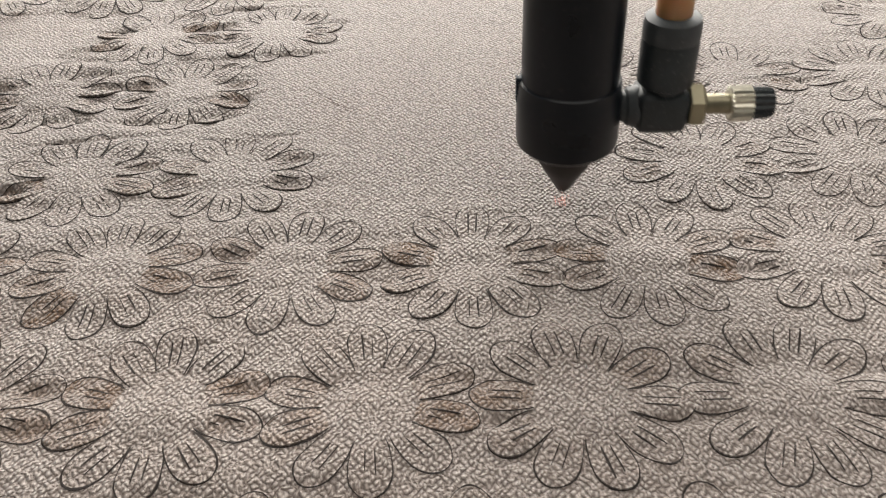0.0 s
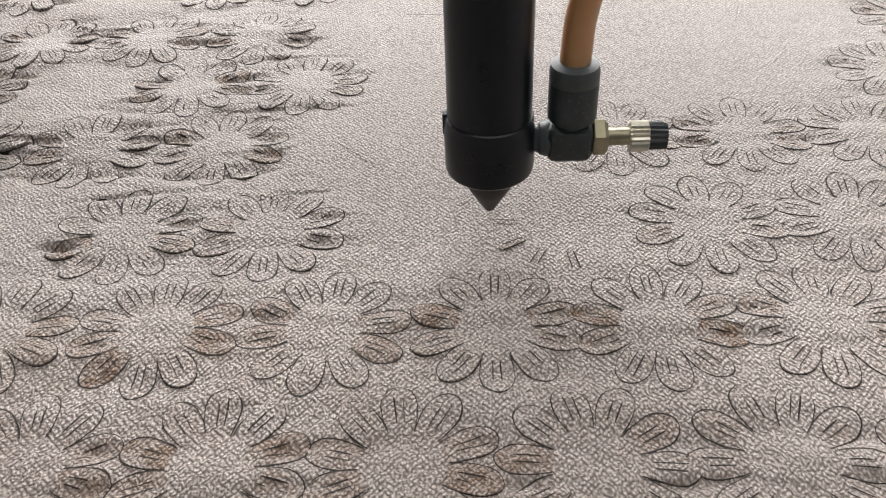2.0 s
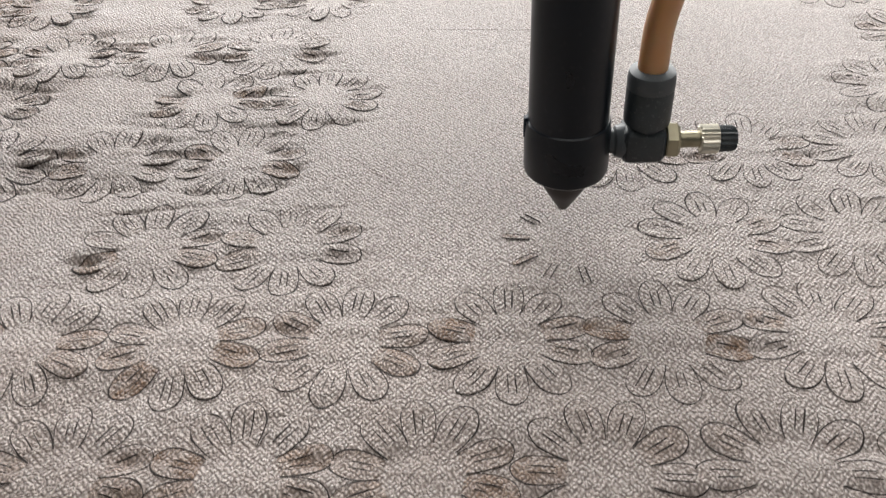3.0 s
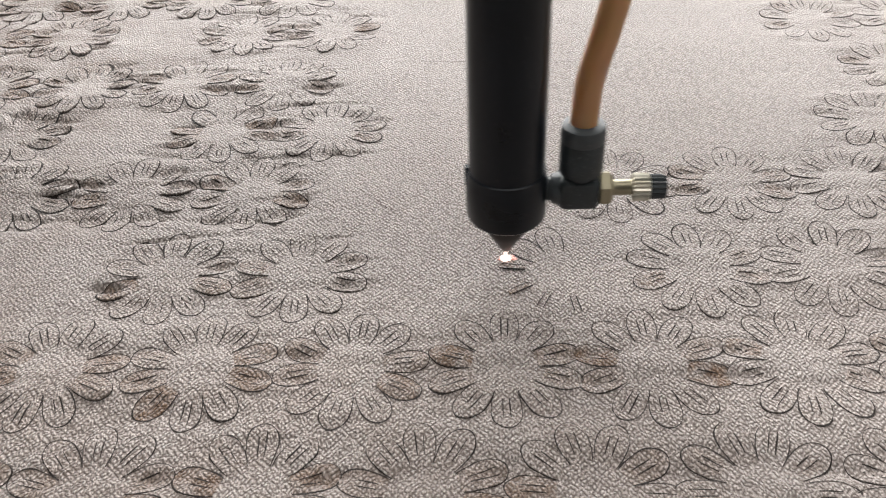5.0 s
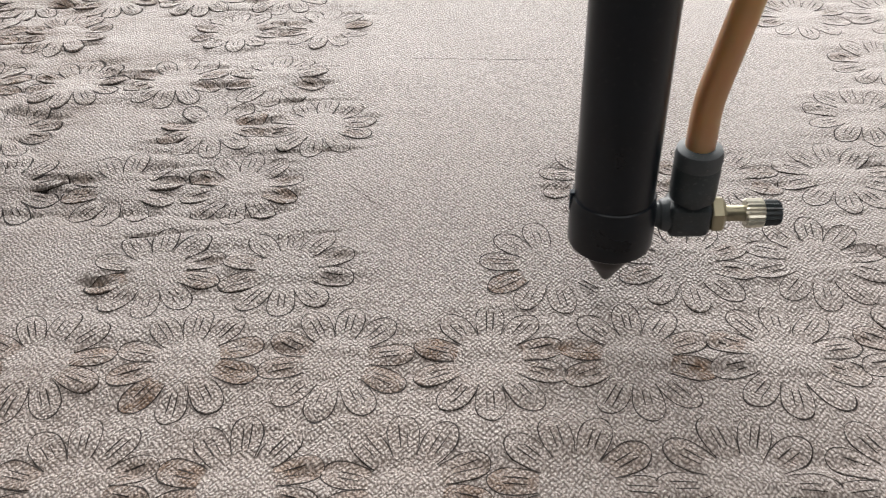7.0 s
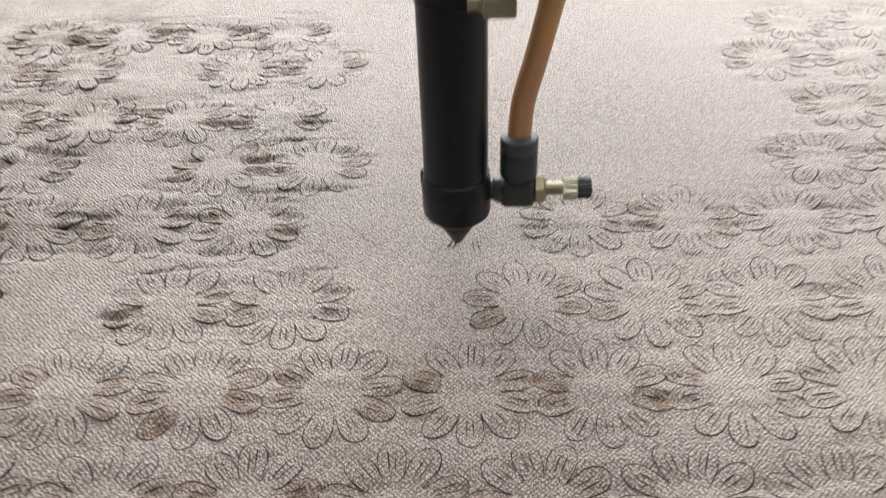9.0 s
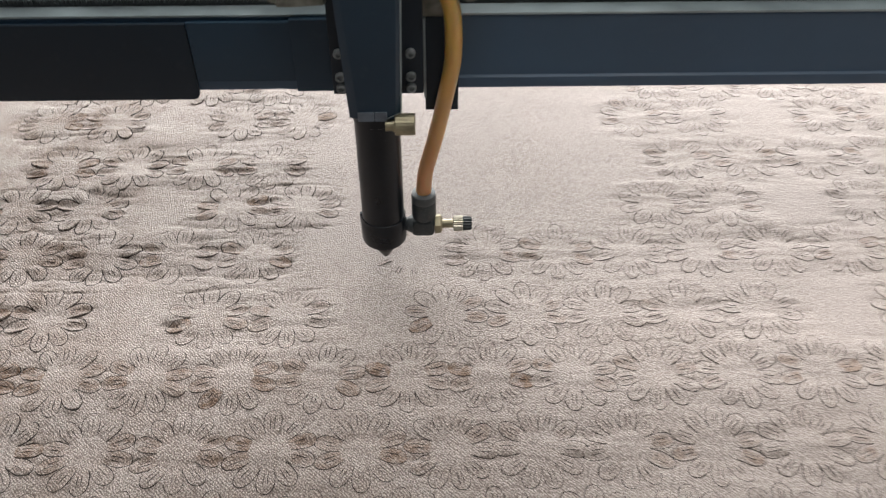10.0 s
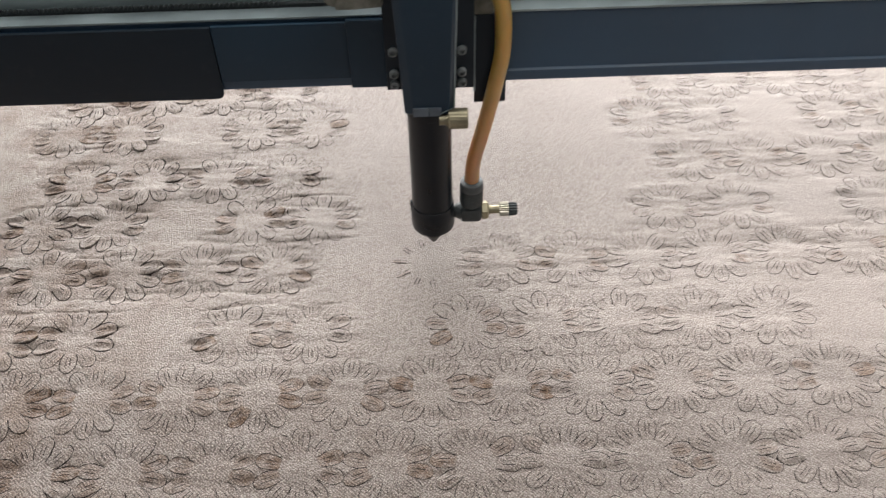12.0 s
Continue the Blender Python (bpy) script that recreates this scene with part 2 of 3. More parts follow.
def prism(outline, depth, m, bevel=0.0005):
    """A plate from an outline in its own xy plane, with depth along z."""
    bm = bmesh.new()
    f = bm.faces.new([bm.verts.new((x, y, 0)) for x, y in outline])
    r = bmesh.ops.extrude_face_region(bm, geom=[f])
    for v in r["geom"]:
        if isinstance(v, bmesh.types.BMVert):
            v.co.z += depth
    if bevel:
        bmesh.ops.bevel(bm, geom=bm.edges[:], offset=bevel, segments=2, affect="EDGES", profile=0.7)
    bmesh.ops.transform(bm, matrix=m, verts=bm.verts[:])
    return bm


def tube(points, radius, n=20, sub=10):
    """A round hose along a smooth line through the points."""
    pts = [Vector(p) for p in points]
    line = []
    for i in range(len(pts) - 1):
        p0, p1, p2, p3 = pts[max(i - 1, 0)], pts[i], pts[i + 1], pts[min(i + 2, len(pts) - 1)]
        for k in range(sub):
            t = k / sub
            line.append(0.5 * (2 * p1 + (p2 - p0) * t + (2 * p0 - 5 * p1 + 4 * p2 - p3) * t * t + (3 * p1 - p0 - 3 * p2 + p3) * t ** 3))
    line.append(pts[-1])
    bm = bmesh.new()
    rings = []
    for i, p in enumerate(line):
        d = (line[min(i + 1, len(line) - 1)] - line[max(i - 1, 0)]).normalized()
        a = d.cross(Vector((0, 1, 0))).normalized()
        b = d.cross(a)
        rings.append([bm.verts.new(p + radius * (a * math.cos(2 * math.pi * k / n) + b * math.sin(2 * math.pi * k / n))) for k in range(n)])
    for a, b in zip(rings, rings[1:]):
        for i in range(n):
            bm.faces.new((a[i], a[(i + 1) % n], b[(i + 1) % n], b[i]))
    bm.faces.new(rings[0][::-1])
    bm.faces.new(rings[-1])
    return bm


ALONG_X = pose(0, 0, 0, 0, 90, 0)


# ---- the workshop round it ----
def room():
    floor_z, top, far = -0.80, 3.0, NORTH + 0.004
    spec = [("floor", box(-3, 3, -3, NORTH, floor_z - 0.1, floor_z, 0), CONCRETE, "grey concrete workshop floor"),
            ("ceiling", box(-3, 3, -3, NORTH, top, top + 0.1, 0), WALL, "plain grey workshop ceiling"),
            ("wall_west", box(-3.1, -3.004, -3, NORTH, floor_z, top, 0), WALL, "plain grey workshop wall"),
            ("wall_east", box(3.004, 3.1, -3, NORTH, floor_z, top, 0), WALL, "plain grey workshop wall"),
            ("wall_south", box(-3, 3, -3.1, -3.004, floor_z, top, 0), WALL, "plain grey workshop wall"),
            ("wall_north_1", box(-3, ADDED_WINDOW[0], far, far + 0.1, floor_z, top, 0), WALL, "plain grey workshop wall"),
            ("wall_north_2", box(ADDED_WINDOW[1], 3, far, far + 0.1, floor_z, top, 0), WALL, "plain grey workshop wall"),
            ("wall_north_3", box(ADDED_WINDOW[0], ADDED_WINDOW[1], far, far + 0.1, floor_z, ADDED_WINDOW[2], 0), WALL, "plain grey workshop wall"),
            ("wall_north_4", box(ADDED_WINDOW[0], ADDED_WINDOW[1], far, far + 0.1, ADDED_WINDOW[3], top, 0), WALL, "plain grey workshop wall")]
    for name, bm, mat, label in spec:
        tagged(part(name, bm, mat, None, label), category=name.split("_")[0], kind="structure")
    day = bpy.data.lights.new("added_window_light", "AREA")
    day.shape, day.size, day.size_y, day.energy, day.color = "RECTANGLE", ADDED_WINDOW[1] - ADDED_WINDOW[0], ADDED_WINDOW[3] - ADDED_WINDOW[2], ADDED_DAYLIGHT, (1.0, 0.975, 0.945)
    new("added_window_light", day).matrix_basis = pose((ADDED_WINDOW[0] + ADDED_WINDOW[1]) / 2, NORTH + 0.05, (ADDED_WINDOW[2] + ADDED_WINDOW[3]) / 2, -90, 0, 0)
    for place, size, power in FILL_LAMPS:
        lamp = root("added_ceiling_light", pose(place[0], place[1], 3.0), "unseen wide ceiling light panel, added as soft overhead fill", "ceiling light")
        hx, hy = size[0] / 2, size[1] / 2
        part("housing", box(-hx - 0.02, hx + 0.02, -hy - 0.02, hy + 0.02, -0.09, 0.0, 0.004), WALL, lamp)
        part("diffuser", box(-hx, hx, -hy, hy, -0.10, -0.092, 0.002), TUBE, lamp, "glowing white diffuser")
        data = bpy.data.lights.new("overhead_fill", "AREA")
        data.shape, data.size, data.size_y, data.energy = "RECTANGLE", size[0], size[1], power
        data.color = (1.0, 0.975, 0.945)
        new("overhead_fill", data).matrix_basis = pose(place[0], place[1], place[2])


def table():
    top = root("cutting_table", pose(0, 0.4, 0), "grey steel cutting table under the fabric", "table")
    part("tabletop", box(-0.95, 0.95, -0.95, 1.05, -0.055, -0.004, 0.002), STEEL, top)
    for x in (-0.85, 0.85):
        for y in (-0.85, 0.95):
            part("leg", box(x - 0.04, x + 0.04, y - 0.04, y + 0.04, -0.80, -0.0555, 0.002), STEEL, top)


# ---- the fabric and its cut flowers ----
# the staggered rows of the pattern: how far along the table, start and pitch on the stretched west side, pitch on the east side
ROWS = {0: (0.091, 0.003, 0.0525, 0.0508), 1: (0.143, 0.003, 0.0520, 0.0508), 2: (0.195, 0.003, 0.0530, 0.0508),
        3: (0.245, 0.003, 0.0522, 0.0510), 4: (0.302, 0.003, 0.0537, 0.0510), 5: (0.352, 0.003, 0.0525, 0.0517),
        6: (0.400, 0.003, 0.0540, 0.0524), 7: (0.460, -0.009, 0.0515, 0.0522), 8: (0.508, -0.008, 0.0538, 0.0521)}


def smooth(a, b, v):
    t = min(1.0, max(0.0, (v - a) / (b - a)))
    return t * t * (3 - 2 * t)


def site(row, col):
    """The middle of a flower in the staggered rows of the pattern."""
    along, start, west, east = ROWS[row]
    u = col + (0.5 if row % 2 else 0)
    return (start + west * u if u < 0 else 0.003 + east * u - 0.001 * (row == 3 and col == 0)), along + (0.005 if row == 6 and u > 0 else 0.0)


# columns left uncut in each row, the first and last column, and how far some flowers are turned
UNCUT = {3: (-4, -1, 5), 4: (-1,), 5: (-4, -1, 0, 1, 2, 5), 6: (-1, 0, 1, 2, 3), 7: (-4, -1, 0, 1, 2, 5), 8: (-1, 0, 1, 2, 3)}
ENDS = {0: (-5, 6), 1: (-6, 7), 2: (-6, 7), 3: (-7, 8), 4: (-6, 8), 5: (-6, 7), 6: (-5, 7), 7: (-6, 7), 8: (-5, 7)}
FRESHLY = ((3, 0), (4, 0))
TURNED = {(1, -1): 5, (1, 0): 14, (1, 1): 17, (1, -2): 0, (2, 0): 0, (2, -1): -8, (2, 1): 4, (3, 0): 11, (4, 0): 11, (3, -2): 4}


def in_pattern(row, col):
    return row in ENDS and ENDS[row][0] <= col <= ENDS[row][1] and col not in UNCUT.get(row, ())


def is_cut(row, col):
    return in_pattern(row, col) and (row, col) not in FRESHLY


def worn(x):
    """How much the heat has curled and browned the cloth: most at the end that was cut first."""
    return smooth(0.08, -0.24, x)


def nearby(x, y):
    """The cut flowers whose petals can reach a place."""
    for row in ROWS:
        along, start, west, east = ROWS[row]
        if abs(along - y) > 0.045:
            continue
        u = (x - start) / west if x < start else (x - 0.003) / east
        c0 = math.floor(u - (0.5 if row % 2 else 0))
        for col in (c0, c0 + 1):
            if is_cut(row, col):
                yield row, col


DENTS = {}


def dents(row, col):
    """The hollows of a flower's side petals: place, half sizes, depth."""
    if (row, col) not in DENTS:
        cx, cy = site(row, col)
        rnd = random.Random(1000 + 50 * row + col)
        deep = 0.0011 + 0.0006 * worn(cx) + 0.0005 * (row > 2) * smooth(0.05, -0.08, cx)
        made = []
        for e in (-1, 1):
            for f in (-1, 1):
                made.append((cx + e * rnd.uniform(0.018, 0.022), cy + f * rnd.uniform(0.005, 0.008), rnd.uniform(0.0055, 0.0085), rnd.uniform(0.0018, 0.0027), deep * rnd.uniform(0.25, 1.25)))
        for a in (54, 90, 126, 234, 270, 306):
            r = rnd.uniform(0.018, 0.021)
            made.append((cx + r * math.cos(radians(a)), cy + r * math.sin(radians(a)), 0.0034, 0.0036, 0.45 * deep * rnd.uniform(-0.5, 0.7)))
        DENTS[(row, col)] = made
    return DENTS[(row, col)]


def height(x, y):
    """How far the loosely laid fabric rises over the table: pleats along the cut rows, hollow petals round domed flowers, nearly flat where it is whole."""
    whole = smooth(-0.075, -0.03, x) * (1 - smooth(0.11, 0.17, x)) * smooth(0.30, 0.35, y)
    h = 0.0010 * noise.noise((5 * x, 9 * y, 2.7)) + 0.0004 * whole * noise.noise((30 * x, 26 * y, 5.1))
    cut, hub = 0.0, 1.0
    for row, col in nearby(x, y):
        cx, cy = site(row, col)
        d2 = (x - cx) ** 2 + (y - cy) ** 2
        if d2 > 0.0018:
            continue
        h += 0.0003 * math.exp(-d2 / 0.00016)
        cut, hub = max(cut, 1 - smooth(0.024, 0.040, math.sqrt(d2))), min(hub, smooth(0.007, 0.016, math.sqrt(d2)))
        for px, py, sx, sy, deep in dents(row, col):
            q = ((x - px) / sx) ** 2 + ((y - py) / sy) ** 2
            if q < 5:
                h -= deep * math.exp(-q)
    # the cut rows pucker in narrow pleats across, the uncut gaps lie flatter
    h += (0.18 + 0.82 * cut) * (0.0013 + 0.0008 * worn(x)) * noise.noise((8 * x + 3.1, 44 * y, 0.3))
    h += (0.15 + 0.85 * cut) * 0.0008 * noise.noise((18 * x, 95 * y, 7.9))
    if cut > 0.02:
        # sharp creases between the pleats, most where the cloth was cut first
        stiff = hub * (0.3 + 0.35 * smooth(0.20, 0.27, y) + 0.55 * smooth(0.20, 0.27, y) * smooth(0.05, -0.08, x))
        n = abs(noise.noise((15 * x, 62 * y, 9.4)))
        h -= cut * stiff * (0.0005 + 0.0006 * worn(x)) * max(0.0, 1 - n / 0.20) ** 1.6
        n = abs(noise.noise((27 * x, 118 * y, 1.7)))
        h -= cut * stiff * 0.0004 * max(0.0, 1 - n / 0.22) ** 1.6
    h += cut * 0.0004 * noise.noise((70 * x, 210 * y, 3.3))
    return h


def steps(*runs):
    """Even steps over several runs of (from, to, count), with no place twice."""
    made = [a + (b - a) * i / n for a, b, n in runs for i in range(n)]
    return made + [runs[-1][1]]


def fabric():
    across = steps((-0.80, -0.36, 40), (-0.36, 0.44, 500), (0.44, 0.80, 40))
    along = steps((-0.45, 0.05, 40), (0.05, 0.56, 540), (0.56, 1.35, 50))
    nx, ny = len(across) - 1, len(along) - 1
    verts = [(x, y, height(x, y)) for y in along for x in across]
    w = nx + 1
    faces = [(j * w + i, j * w + i + 1, (j + 1) * w + i + 1, (j + 1) * w + i) for j in range(ny) for i in range(nx)]
    me = bpy.data.meshes.new("fabric_sheet")
    me.from_pydata(verts, [], faces)
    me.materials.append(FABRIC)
    me.shade_smooth()
    ob = new("fabric_sheet", me)
    thick = ob.modifiers.new("thickness", "SOLIDIFY")
    thick.thickness, thick.offset = 0.0012, -1
    # a slanting nick and a long faint crease mid-cloth, their shade as dark ribbons
    for x0, y0, x1, y1, wide in ((-0.0568, 0.3015, -0.0392, 0.2828, 0.00022), (-0.034, 0.4192, 0.046, 0.4152, 0.00014)):
        rnd, line, quads = random.Random(5), [], []
        for k in range(25):
            t = k / 24
            x, y = x0 + (x1 - x0) * t + rnd.uniform(-0.0003, 0.0003), y0 + (y1 - y0) * t + rnd.uniform(-0.0003, 0.0003)
            w = wide * rnd.uniform(0.2, 1.0) * math.sin(math.pi * (0.05 + 0.9 * t))
            nx, ny = (y1 - y0), -(x1 - x0)
            d = math.hypot(nx, ny)
            line += [(x + e * w * nx / d, y + e * w * ny / d, height(x, y) + lift) for e, lift in ((-1.6, -0.0003), (-1, 0.00013), (1, 0.00013), (1.6, -0.0003))]
            if k:
                quads += [(4 * k - 4 + i, 4 * k - 3 + i, 4 * k + 1 + i, 4 * k + i) for i in range(3)]
        mark = bpy.data.meshes.new("crease")
        mark.from_pydata(line, [], quads)
        mark.materials.append(CREASE)
        part("crease", mark, None, ob, "thin crease with its shade as a dark strip")
    tagged(ob, "pinkish beige crepe fabric sheet lying loosely on the cutting table", "fabric")


ROOT, TIP, HALF = 0.0102, 0.0272, 0.0050
S = [0, 0.1, 0.22, 0.36, 0.5, 0.64, 0.76, 0.86, 0.93, 0.975, 0.997]
U = [-1, -0.72, -0.38, 0, 0.38, 0.72, 1]


def half_width(s):
    if s < 0.60:
        return HALF * (0.62 + 0.38 * math.sin(0.5 * math.pi * s / 0.60))
    return HALF * math.sqrt(max(0.0, 1 - ((s - 0.60) / 0.40) ** 2))


def petal_z(s, u, shape):
    lift, dome, skew, roll = shape
    g = math.sin(math.pi * min(1.0, 0.06 + 0.86 * s)) - math.sin(math.pi * 0.06) * (1 - s)
    return 0.0003 * min(1.0, 5 * s) - 0.0002 + dome * (1 - u * u) * max(0.0, g) + lift * s ** 2.2 + (roll * u + abs(roll)) * math.sin(math.pi * min(1.0, 0.9 * s))


def laid(turn, cx, cy):
    """From a petal's own plane to its flower's, on the rippled cloth."""
    c, q = math.cos(turn), math.sin(turn)

    def put(x, y, z):
        X, Y = c * x - q * y, q * x + c * y
        return X, Y, z + height(cx + X, cy + Y)

    return put


def petal_mesh(shape, put, cloth, kerf, inner=None):
    """A cut tongue: free round its tip, still joined at its root, with a burnt rim and kerf."""
    verts, faces, mats = [], [], []
    flat = []
    for s in S:
        for u in U:
            x, y = u * half_width(s) + shape[2] * s * s, ROOT + (TIP - ROOT) * s
            flat.append((x, y))
            verts.append(put(x, y, petal_z(s, u, shape)))
    n = len(U)
    for a in range(len(S) - 1):
        for i in range(n - 1):
            faces.append((a * n + i, a * n + i + 1, (a + 1) * n + i + 1, (a + 1) * n + i))
            mats.append(2 if inner and 0 < i < n - 2 and 1 < a < 8 else 0)
    top = len(S) - 1
    rim = [a * n for a in range(len(S))] + [top * n + i for i in range(1, n - 1)] + [a * n + n - 1 for a in reversed(range(len(S)))]
    last = rim
    for edge, out, z in ((0, 0.00004, 0.00021), (1, kerf, 0.00020), (1, kerf + 0.00004, -0.0010)):
        ring = []
        for k, v in enumerate(rim):
            a, b, p = flat[rim[max(k - 1, 0)]], flat[rim[min(k + 1, len(rim) - 1)]], flat[v]
            nx, ny = -(b[1] - a[1]), b[0] - a[0]
            d = math.hypot(nx, ny) or 1.0
            fade = min(1.0, min(k, len(rim) - 1 - k) / 2.0)
            ring.append(len(verts))
            wide = fade * min(1.6, max(0.50, 0.9 + 1.2 * noise.noise((260 * p[0] + 900 * kerf * 31, 260 * p[1], 4000 * shape[2]))))
            verts.append(put(p[0] + nx / d * out * wide, p[1] + ny / d * out * wide, z if fade else -0.0006))
        for i in range(len(rim) - 1):
            faces.append((last[i + 1], last[i], ring[i], ring[i + 1]))
            mats.append(edge)
        last = ring
    me = bpy.data.meshes.new("petal")
    me.from_pydata(verts, [], faces)
    me.materials.append(cloth)
    me.materials.append(CHAR)
    me.materials.append(inner or cloth)
    me.polygons.foreach_set("material_index", mats)
    me.shade_smooth()
    me.set_sharp_from_angle(angle=radians(50))
    return me


def slit_mesh(shape, put, side, length, wide, burnt=None):
    """One burnt slit of the pair along a petal's middle, or the scorched cloth between them, proud of it by a hair."""
    verts, faces = [], []
    n = 7
    for k in range(n + 1):
        s = 0.27 + length * k / n
        w = wide * (0.35 + 0.65 * math.sin(math.pi * (0.10 + 0.80 * k / n)))
        c = side * (0.0010 + 0.0004 * s) + shape[2] * s * s
        z = petal_z(s, c / max(half_width(s), 0.001), shape) + (0.00005 if burnt else 0.00010)
        y = ROOT + (TIP - ROOT) * s
        verts += [put(c - w, y, z - 0.0004), put(c - w, y, z), put(c + w, y, z), put(c + w, y, z - 0.0004)]
    for k in range(n):
        faces += [(4 * k + i, 4 * k + i + 1, 4 * k + 5 + i, 4 * k + 4 + i) for i in range(3)]
    me = bpy.data.meshes.new("scorch" if burnt else "slit")
    me.from_pydata(verts, [], faces)
    me.materials.append(burnt or CHAR)
    return me


def flower(row, col, rnd):
    x, y = site(row, col)
    fresh = (row, col) in FRESHLY
    label = "laser-cut daisy outline of ten petals in beige crepe"
    if fresh:
        label = "daisy being cut in beige crepe, its slits just burnt"
    elif worn(x) > 0.7:
        label = "curled and smoke-browned laser-cut daisy in beige crepe"
    elif row < 3:
        label = "laser-cut daisy with singed brownish petals in beige crepe"
    fl = root("cut_flower", pose(x, y, 0), label, "flower cutout", "cut flowers")
    spin = TURNED.get((row, col), rnd.uniform(-8, 8))
    made = []
    for k in range(10):
        a = 90 - 36 * k + spin + rnd.uniform(-2, 2)
        side = abs(math.cos(math.radians(a)))
        curl = 1 + 1.3 * smooth(-0.13, -0.23, x)
        lift = rnd.choice((0.0, 0.0, 0.0, 0.0001, 0.0002, 0.0005)) * curl
        dome = rnd.uniform(0.0002, 0.0005 + 0.0004 * worn(x)) if side > 0.8 else rnd.uniform(0.0000, 0.0003) * curl
        roll = math.cos(math.radians(a)) * rnd.uniform(-0.0001, 0.00042) * min(curl, 1.6) * (0.5 if row < 3 else 0.6 + 0.4 * worn(x)) if side > 0.8 else 0.0002 * curl * rnd.uniform(-1, 1)
        shape = (lift, dome, rnd.uniform(-0.0004, 0.0004), roll)
        if fresh:
            shape = (0.0, 0.0001, 0.0, 0.0)
        chance = (0.04 + 0.66 * smooth(0.17, 0.0, x) if row < 3 else 0.03 + 0.42 * worn(x)) if side > 0.84 else 0.008
        brown = rnd.random() < chance
        # brown middles of side petals: singeing, plus their hollows' shade as colour
        inner = SINGED_SHADED if not brown and side > 0.8 and rnd.random() < (0.8 if row < 3 else 0.6 + 0.3 * worn(x)) * (1 - 0.6 * smooth(0.08, 0.2, x)) else None
        put = laid(math.radians(a - 90), x, y)
        cloth = BROWNED if brown else PETAL
        # the cut gapes where the heat has drawn the cloth, and has nearly closed elsewhere
        gape = 1.0 if row < 3 else rnd.uniform(0.45, 1.0) * (0.9 + 0.4 * worn(x))
        gape *= 1 - 0.15 * smooth(0.08, 0.22, x)
        kerf = (rnd.uniform(0.00034, 0.00050) if row < 3 else rnd.uniform(0.00046, 0.00068)) * (0.8 + 0.2 * curl) * gape
        p = part("petal", petal_mesh(shape, put, cloth, kerf, inner), None, fl, "scorched brown petal" if brown else "")
        wide, length = rnd.uniform(0.00019, 0.00029) * (0.4 + 0.6 * gape), rnd.uniform(0.40, 0.56)
        slits = [part("slit", slit_mesh(shape, put, e, length * rnd.uniform(0.8, 1.05), wide * rnd.uniform(0.55, 1.2)), None, p) for e in (-1, 1)]
        if fresh and side > 0.8:
            slits.append(part("scorch", slit_mesh(shape, put, 0, 0.60, 0.0013, BROWNED), None, p, "scorched brown cloth between the slits"))
        made.append((p, slits))
    return fl, made


def flowers():
    rnd = random.Random(7)
    fresh = {}
    for row in ROWS:
        for col in range(-7, 9):
            if not in_pattern(row, col):
                continue
            made = flower(row, col, rnd)
            if (row, col) in FRESHLY:
                fresh[(row, col)] = made
    return fresh


# ---- the moving machine ----
def gantry():
    g = root("gantry", pose(0, 0, 0), "dark navy painted gantry beam across the cutting table", "gantry")
    span = pose(-0.86, 0, 0) @ Matrix(((0, 0, 1, 0), (1, 0, 0, 0), (0, 1, 0, 0), (0, 0, 0, 1)))
    front = [(0.0205, 0.1275), (0.0205, 0.1345), (0.0222, 0.1356), (0.0222, 0.1748), (0.0232, 0.1758), (0.075, 0.1758), (0.075, 0.1275)]
    part("beam", prism(front, 1.72, span, 0.0004), NAVY, g)
    part("ledge", box(-0.86, 0.86, 0.0212, 0.0322, 0.1760, 0.1775, 0.0004), ALLOY, g, "pale scuffed alloy ledge")
    part("belt", box(-0.86, 0.86, 0.0335, 0.0362, 0.1762, 0.1790, 0.0002), BELT, g, "black toothed rubber belt")
    back = [(0.0372, 0.1762), (0.0372, 0.1905), (0.0382, 0.1912), (0.0382, 0.2010), (0.0366, 0.2018), (0.0366, 0.2032), (0.075, 0.2032), (0.075, 0.1762)]
    part("rail", prism(back, 1.72, span, 0.0003), GREEN, g, "grey alloy guide rail")
    part("rail_cap", box(-0.86, 0.86, 0.0440, 0.0760, 0.2036, 0.2200, 0.001), DARK, g)
    part("rail_edge", box(-0.86, 0.86, 0.0400, 0.0436, 0.2034, 0.2046, 0.0003), NICKEL, g)
    tooth = finish(box(-0.0010, 0.0010, -0.0009, 0.0009, -0.0014, 0.0014, 0.0003, seg=1), "belt_tooth", BELT)
    for i in range(74):
        part("belt_tooth", tooth, None, g, "", pose(-0.300 + 0.0030 * i, 0.0334, 0.1796))
    # beam's westward loss of light painted as darker plates; only the flange is real
    cover = [(-0.86, 0.1228), (-0.1250, 0.1228), (-0.1222, 0.1238), (-0.1208, 0.1262), (-0.1206, 0.1340), (-0.1206, 0.1740), (-0.86, 0.1740)]
    part("cover_plate", prism(cover, 0.0025, Matrix(((1, 0, 0, 0), (0, 0, 1, 0.0172), (0, 1, 0, 0), (0, 0, 0, 1))), 0.0004), DARK, g, "black cover plate with a rounded corner, darkened for the shaded end")
    part("cover_plate", box(-0.1200, -0.0200, 0.0176, 0.0198, 0.1352, 0.1745, 0.0005), DEEP, g, "dark navy sheet standing in for shade on the beam")
    for x in (-0.87, 0.87):
        part("end_plate", box(x - 0.009, x + 0.009, 0.0, 0.09, -0.004, 0.21, 0.001), NAVY, g)
    return g


